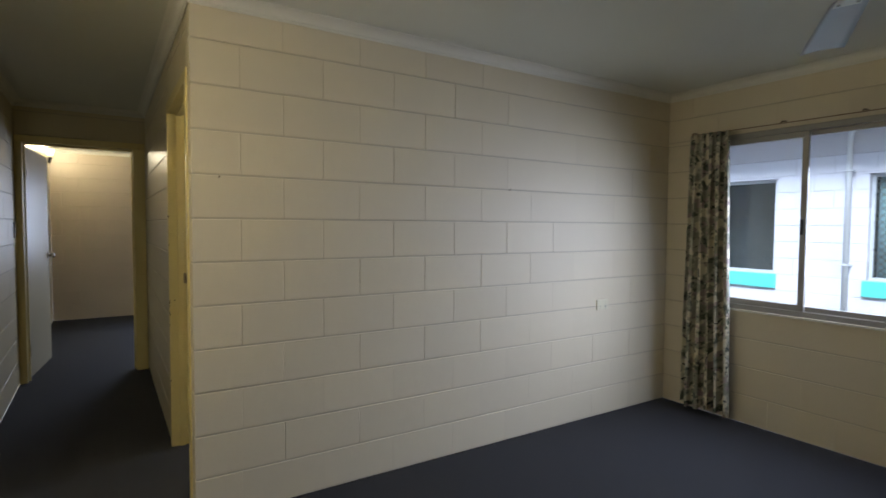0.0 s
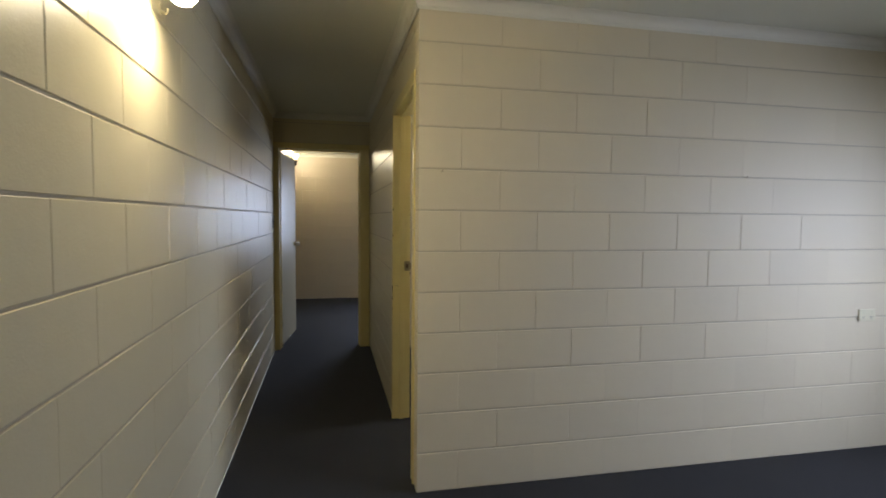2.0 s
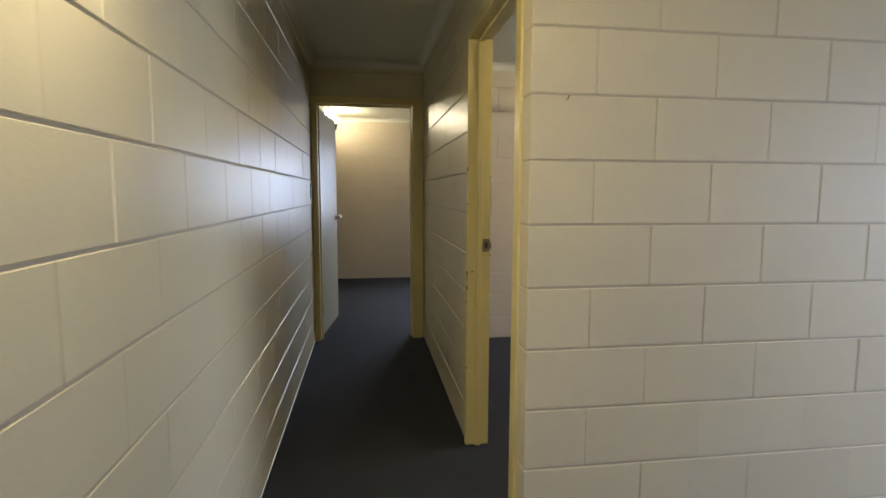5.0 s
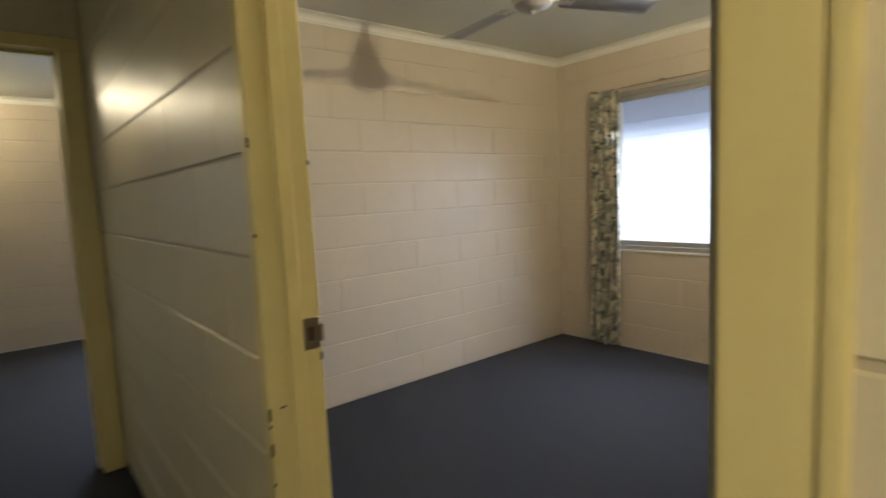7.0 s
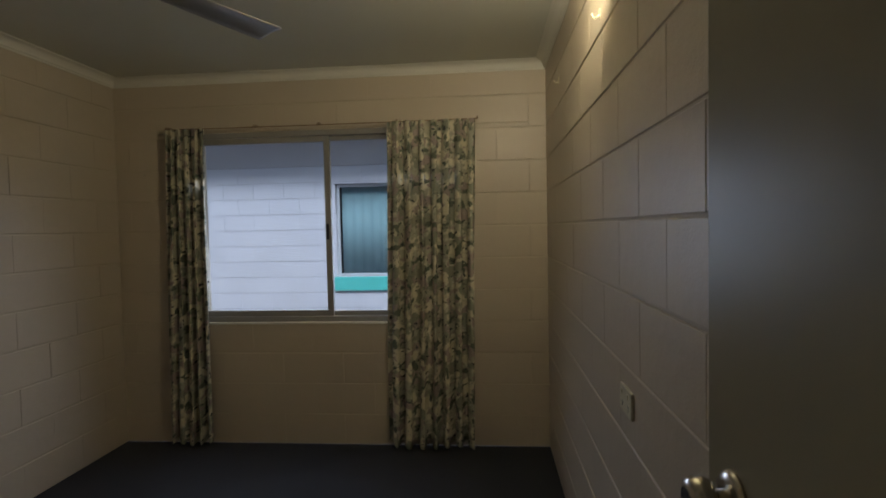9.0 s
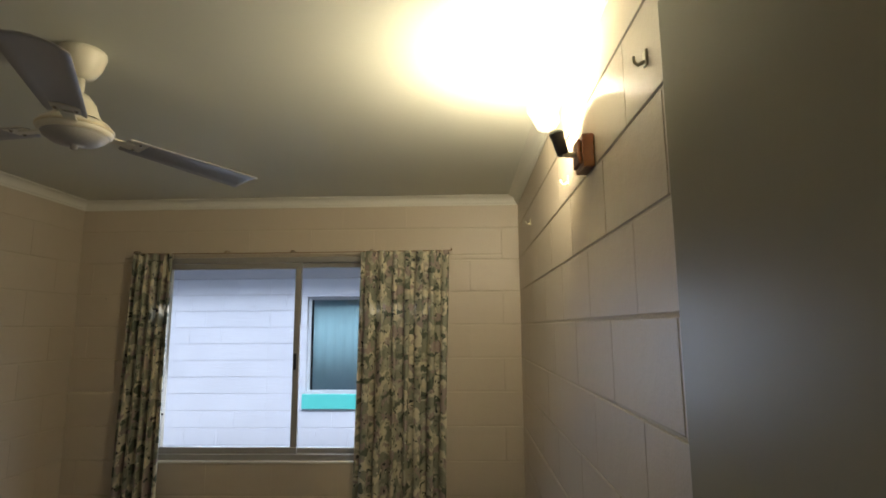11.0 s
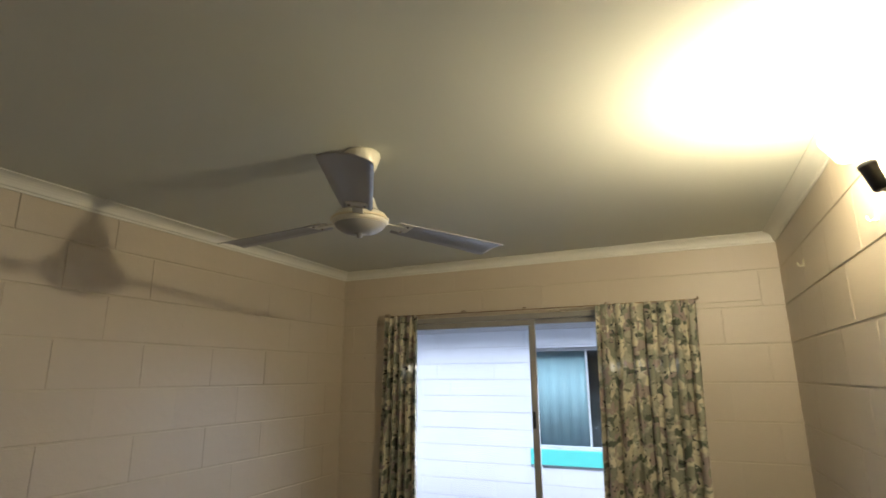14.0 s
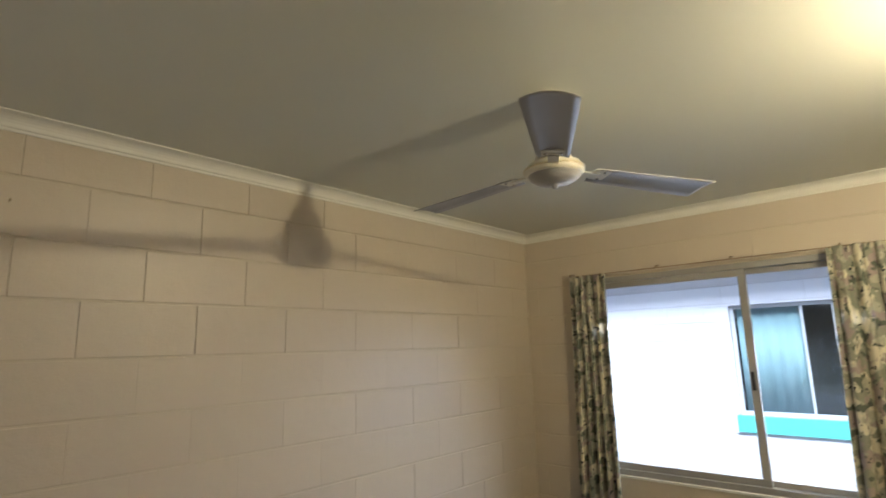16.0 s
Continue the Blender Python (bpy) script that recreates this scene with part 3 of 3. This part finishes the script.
# ---- ceiling fans ----
def fan(label, x, y, angle, zb, reach):
    """A three-bladed fan; zb: height of the blades; reach: its width over the usual one."""
    wide = Matrix.Diagonal((reach, reach, 1, 1))
    f = thing("ceiling_fan", label, "ceiling fan", pose(x, y, 0, 0, 0, angle), group="ceiling fans")
    smooth(part("canopy", lathe([(0, H - 0.001), (0.062, H - 0.001), (0.064, H - 0.012), (0.052, H - 0.05), (0.036, H - 0.078), (0.014, H - 0.086), (0, H - 0.086)]), FANW, f))
    smooth(part("rod", lathe([(0, H - 0.08), (0.012, H - 0.08), (0.012, zb + 0.05), (0, zb + 0.05)]), FANW, f))
    smooth(part("rod_cover", lathe([(0.013, zb + 0.105), (0.026, zb + 0.103), (0.046, zb + 0.075), (0.056, zb + 0.045), (0.066, zb + 0.028)]), FANW, f))
    smooth(part("motor", lathe([(0, zb + 0.032), (0.06, zb + 0.03), (0.098, zb + 0.018), (0.112, zb + 0.004), (0.112, zb - 0.012), (0.102, zb - 0.02), (0, zb - 0.02)], wide, n=40), FANW, f))
    smooth(part("ring", lathe([(0.110, zb + 0.001), (0.1155, zb + 0.001), (0.1155, zb - 0.006), (0.110, zb - 0.006)], wide, n=40), GOLD, f, "thin gold ring"))
    smooth(part("bowl", lathe([(0.099, zb - 0.02), (0.093, zb - 0.029), (0.07, zb - 0.042), (0.035, zb - 0.05), (0.012, zb - 0.052), (0.011, zb - 0.062), (0, zb - 0.064)], wide, n=36), BLADE, f, "silver-white lower bowl"))
    for k in range(3):
        turn = Matrix.Rotation(radians(120 * k), 4, 'Z') @ Matrix.Translation((0, 0, zb - 0.002)) @ Matrix.Rotation(radians(2.5), 4, 'Y') @ Matrix.Rotation(radians(-6), 4, 'X') @ wide
        bm = bmesh.new()
        stations = [(0.165, 0.052), (0.21, 0.058), (0.40, 0.067), (0.60, 0.076), (0.675, 0.079), (0.688, 0.077)]
        top, low = [], []
        for r, h in stations:
            row_t, row_b = [], []
            for j in range(7):
                q = -1 + j / 3
                camber = 0.011 * (1 - q * q)
                rr = r + (0.012 * (1 - q * q) if r > 0.67 else 0)
                row_t.append(bm.verts.new(turn @ Vector((rr, q * h, camber + 0.0012))))
                row_b.append(bm.verts.new(turn @ Vector((rr, q * h, camber - 0.0012))))
            top.append(row_t)
            low.append(row_b)
        for rows in (top, low):
            for a, b in zip(rows, rows[1:]):
                for j in range(6):
                    bm.faces.new((a[j], a[j + 1], b[j + 1], b[j]))
        rim_t = top[0] + [r[-1] for r in top[1:-1]] + top[-1][::-1] + [r[0] for r in top[-2:0:-1]]
        rim_b = low[0] + [r[-1] for r in low[1:-1]] + low[-1][::-1] + [r[0] for r in low[-2:0:-1]]
        for j in range(len(rim_t)):
            j2 = (j + 1) % len(rim_t)
            bm.faces.new((rim_t[j], rim_t[j2], rim_b[j2], rim_b[j]))
        bmesh.ops.recalc_face_normals(bm, faces=bm.faces)
        blade = smooth(part("blade", bm, BLADE, f))
        arm = box((0.085, -0.02, -0.001), (0.19, 0.02, 0.004), 0.0015)
        add_box(arm, (0.165, -0.042, 0.004), (0.235, 0.042, 0.009), 0.0015)
        bmesh.ops.transform(arm, matrix=turn, verts=arm.verts)
        part("blade_arm", arm, FANW, blade)
        for dy in (-0.028, 0.028):
            part("screw", lathe([(0, 0.0), (0.006, 0.0), (0.006, -0.004), (0, -0.006)], turn @ Matrix.Translation((0.205, dy, 0.003)), n=10), CHROME, blade)
    return f


fan("cream three-bladed ceiling fan under the bedroom ceiling", 1.587, 1.66, 89.3, 2.161, 0.85)
fan("cream three-bladed ceiling fan under the living room ceiling", 1.66, -1.89, 31.0, 2.155, 1.0)


# ---- wall lamps ----
def wall_lamp(label, foot, out, bulb, head):
    """foot: middle of the timber base on the wall; out: way off the wall; bulb: its place; head: way in which the lamp points."""
    w = thing("wall_lamp", label, "wall lamp", group="wall lamps")
    foot, out, bulb, head = Vector(foot), Vector(out), Vector(bulb), Vector(head).normalized()
    m = along(out, foot)
    bm = box((-0.046, -0.046, 0), (0.046, 0.046, 0.032), 0.005, 2)
    add_box(bm, (-0.034, -0.034, 0.032), (0.034, 0.034, 0.042), 0.004, 2)
    bmesh.ops.transform(bm, matrix=m, verts=bm.verts)
    part("base", bm, TIMBER, w, "square red-brown timber base")
    knee = foot + out * 0.075
    way = (0.4 * (bulb - head * 0.10 - knee).normalized() + Vector((0, 0, 0.75 if head.z > 0 else -0.2)) + 0.15 * out).normalized()
    smooth(part("arm", tube([foot + out * 0.04, knee - out * 0.01, knee + way * 0.01], 0.008), GOLD, w))
    smooth(part("holder", lathe([(0, 0), (0.012, 0.0), (0.016, 0.005), (0.018, 0.056), (0.02, 0.06), (0.02, 0.07), (0, 0.07)], along(way, knee)), BLACK, w, "black lamp holder"))
    heel = bulb - head * 0.155
    if (heel - knee - way * 0.07).dot(way) > 0.03:
        smooth(part("stem", tube([knee + way * 0.07, knee + way * 0.10, heel, heel + head * 0.08], 0.004), WHITEP, w, "thin white stem"))
    smooth(part("shade", lathe([(0.014, 0.070), (0.034, 0.075), (0.043, 0.135), (0.046, 0.142), (0.043, 0.142), (0.040, 0.135), (0.031, 0.078)], along(head, heel)), SHADE, w, "frosted glass cup, lit"))
    smooth(part("bulb", lathe([(0, 0.073), (0.013, 0.073), (0.018, 0.085), (0.026, 0.102), (0.024, 0.114), (0.014, 0.122), (0, 0.125)], along(head, heel)), BULB, w, "lit bulb"))
    return w


wall_lamp("lit spot lamp on a timber base, aimed at the ceiling", (1.56, 0.186, 2.045), (0, 1, 0), BED_BULB, (0.45, 0.12, 0.88))
wall_lamp("lit spot lamp on a timber base, aimed down the living room", (XL, -0.60, 2.15), (1, 0, 0), LIV_BULB, (0.18, -0.85, -0.42))
wall_lamp("lit spot lamp on a timber base in the far room", (XL, 5.45, 2.10), (1, 0, 0), FAR_BULB, (0.1, 0.1, 0.95))


# ---- small fittings ----
def power_point(label, m):
    g = thing("power_point", label, "socket", m)
    part("plate", box((-0.058, -0.009, -0.036), (0.058, 0.0, 0.036), 0.003, 2), WHITEP, g)
    for dx in (-0.03, 0.03):
        part("rocker", box((dx - 0.006, -0.012, 0.012), (dx + 0.006, -0.009, 0.027), 0.0015), WHITEP, g)
        for sx, rot in ((-0.006, 0.5), (0.006, -0.5), (0, 0)):
            bm = box((-0.001, -0.0097, -0.004), (0.001, -0.0089, 0.004))
            bmesh.ops.transform(bm, matrix=Matrix.Translation((dx + sx, 0, -0.01 - (0.009 if sx == 0 else 0))) @ Matrix.Rotation(rot, 4, 'Y'), verts=bm.verts)
            part("slot", bm, BLACK, g)
    return g


power_point("cream double power point on the living room wall", pose(2.70, 0.0005, 0.81))
power_point("cream double power point on the bedroom wall", pose(1.56, 0.1855, 0.911, 0, 0, 180))

sw = thing("light_switch", "narrow grey light switch on the hall wall", "light switch", pose(XL - 0.0005, 2.97, 1.31, 0, 0, 90))
part("plate", box((-0.02, -0.009, -0.065), (0.02, 0, 0.065), 0.003, 2), SWITCHP, sw)
part("rocker", box((-0.006, -0.013, -0.01), (0.006, -0.009, 0.012), 0.002), BLACK, sw)


def hook(label, m):
    h = thing("wall_hook", label, "hook", m)
    part("plate", box((-0.009, -0.004, -0.016), (0.009, 0.0005, 0.016), 0.0015), WHITEP, h)
    smooth(part("prong", tube([(0, -0.003, -0.006), (0, -0.016, -0.013), (0, -0.023, -0.008), (0, -0.024, 0.004)], 0.0035), WHITEP, h))
    return h


hook("small white hook on the bedroom wall", pose(2.846, 0.186, 2.115, 0, 0, 180))
hook("small white hook beside the wall lamp", pose(1.873, 0.186, 2.06, 0, 0, 180))
hook("small metal hook near the door", pose(1.11, 0.186, 2.085, 0, 0, 180))
hook("small white hook under the living room lamp", pose(XL, -0.58, 2.04, 0, 0, 90))

def nail(label, m):
    n = thing("nail", label, "nail", m)
    smooth(part("shank", tube([(0, 0.002, 0), (0, -0.006, 0.003), (0, -0.012, 0.007)], 0.0022), WIRE, n))
    smooth(part("plug", lathe([(0, 0), (0.005, 0), (0.004, 0.003), (0, 0.004)], along((0, -1, 0), (0, 0.001, 0))), JOINT, n))
    return n


nail("small bent nail in the living room wall", pose(0.118, 0, 1.588))
nail("small bent nail in a living room block", pose(1.83, 0, 1.60))
nail("small painted plug high on the bedroom wall", pose(0.42, 2.983, 2.11))
nail("small dark nail beside the bedroom window", pose(XR, 2.787, 1.77, 0, 0, -90))

# ---- outside ----
tagged(part("ground", box((-400, -400, -0.3), (400, 400, -0.13)), CONC), "pale concrete ground between the buildings", "ground", kind="structure")
tagged(part("eave", box((XR + 0.62, BACK - 0.1, H - 0.02), (XR + 0.64, FAR + 0.19, H + 0.16), 0.003), ROOFM), "painted metal fascia of the eave", "eave", kind="structure")

NX = 6.70
N_WINS = [(0.745, 2.46), (-2.0, -0.21)]
house = thing("neighbouring_building", "white painted block building with turquoise window sills", "building", pose(0, 0, 0))
core = block_wall("wall", "", (0, 0, 0), 0, 10.0, 2.2, 0.19, (OUTW,), holes=[(6.2 - b, 0.80, 6.2 - a, 1.97) for a, b in N_WINS], first=0.475, parity=0, parent=house)
core.matrix_basis = pose(NX, 6.2, 0, 0, 0, -90)
part("ring_beam", box((NX - 0.012, -9, 2.2), (NX + 0.19, 9, 2.56), 0.004), OUTB, house)
part("soffit", box((NX - 0.45, -9, 2.56), (NX + 0.19, 9, 2.58)), OUTB, house)
part("gutter", box((NX - 0.56, -9, 2.54), (NX - 0.45, 9, 2.66), 0.01, 2), ROOFM, house)
rf = bmesh.new()
vs = [rf.verts.new(p) for p in ((NX - 0.5, -9, 2.66), (NX - 0.5, 9, 2.66), (NX + 4, 9, 4.0), (NX + 4, -9, 4.0), (NX - 0.5, -9, 2.60), (NX - 0.5, 9, 2.60), (NX + 4, 9, 3.94), (NX + 4, -9, 3.94))]
for q in ((0, 1, 2, 3), (7, 6, 5, 4), (0, 4, 5, 1), (1, 5, 6, 2), (2, 6, 7, 3), (3, 7, 4, 0)):
    rf.faces.new([vs[i] for i in q])
part("roof", rf, ROOFM, house)
part("side_wall", box((NX, 6.21, 0), (NX + 8, 6.4, 2.6)), OUTW, house)
part("side_wall", box((NX, -4.0, 0), (NX + 8, -3.81, 2.6)), OUTW, house)
for y0, y1 in N_WINS:
    w = part("window", sash_mesh(NX + 0.05, y0 + 0.002, 0.802, y1 - 0.002, 1.968, 0.035), PALEALU, house, "dark sliding window")
    part("sill", box((NX - 0.04, y0 - 0.03, 0.625), (NX + 0.1, y1 + 0.03, 0.797), 0.006, 2), TURQ, house, "turquoise painted sill")
    mid = 1.49 if y0 > 0 else -1.1
    part("mullion", box((NX + 0.045, mid - 0.03, 0.838), (NX + 0.073, mid + 0.03, 1.932), 0.002), PALEALU, w)
    part("mullion", box((NX + 0.06, mid + 0.285, 0.838), (NX + 0.08, mid + 0.31, 1.932), 0.002), PALEALU, w)
    pn = part("pane", box((NX + 0.062, y0 + 0.03, 0.83), (NX + 0.066, y1 - 0.03, 1.94)), GLASS, w)
    pn.visible_shadow = False
    # added dark sheet: shade of the unlit indoors as colour, no room is built
    part("dark_room", box((NX + 0.6, y0 - 0.2, 0.5), (NX + 0.62, y1 + 0.2, 2.2)), INDOOR_SHADE, w)
    cb = bmesh.new()
    a, b = (mid + 0.30, y1 - 0.045)
    cols = 60
    lo = [cb.verts.new((NX + 0.14 + 0.006 * math.sin(i * 0.55) + 0.004 * math.sin(i * 2.3), a + (b - a) * i / cols, 0.82)) for i in range(cols + 1)]
    hi = [cb.verts.new((v.co.x, v.co.y, 1.96)) for v in lo]
    for i in range(cols):
        cb.faces.new((lo[i], lo[i + 1], hi[i + 1], hi[i]))
    cur = smooth(part("inner_curtain", cb, NCURT, w, "pale teal curtain behind the glass"))
    cur.modifiers.new("thickness", 'SOLIDIFY').thickness = 0.002
    lat = bmesh.new()
    s0, s1 = (y0 + 0.03, y0 + 0.36) if y0 > 0 else (y0 + 0.03, y1 - 0.03)
    for sg in (1, -1):
        c0 = -1.2
        while c0 < s1 - s0 + 1.2:
            pts = []
            ya, za, yb, zb = (s0 + c0, 0.84, s0 + c0 + sg * 1.09, 1.93)
            for t0 in range(41):
                yy, zz = ya + (yb - ya) * t0 / 40, za + (zb - za) * t0 / 40
                if s0 <= yy <= s1:
                    pts.append((NX + 0.044, yy, zz))
            if len(pts) > 1:
                p, q = Vector(pts[0]), Vector(pts[-1])
                d = (q - p).normalized()
                nn = Vector((0, -d.z, d.y)) * 0.004
                f4 = [lat.verts.new(v) for v in (p - nn, p + nn, q + nn, q - nn)]
                b4 = [lat.verts.new(v.co + Vector((0.004, 0, 0))) for v in f4]
                lat.faces.new(f4)
                lat.faces.new(b4[::-1])
                for i in range(4):
                    lat.faces.new((f4[i], b4[i], b4[(i + 1) % 4], f4[(i + 1) % 4]))
            c0 += 0.075
    bmesh.ops.recalc_face_normals(lat, faces=lat.faces)
    part("security_screen", lat, SCREEN, w, "grey diamond lattice screen")
pp = thing("downpipe", "pale plastic downpipe fixed to the block wall", "pipe")
smooth(part("pipe", tube([(NX - 0.05, -0.03, -0.12), (NX - 0.05, -0.03, 2.32), (NX - 0.08, -0.05, 2.42), (NX - 0.46, -0.3, 2.52)], 0.028, 14), PIPE, pp))
for z in (0.95, 2.0):
    part("clip", box((NX - 0.085, -0.075, z), (NX + 0.001, 0.015, z + 0.02), 0.003), PIPE, pp)

# ---- blocks of the walls ----
lay_blocks()
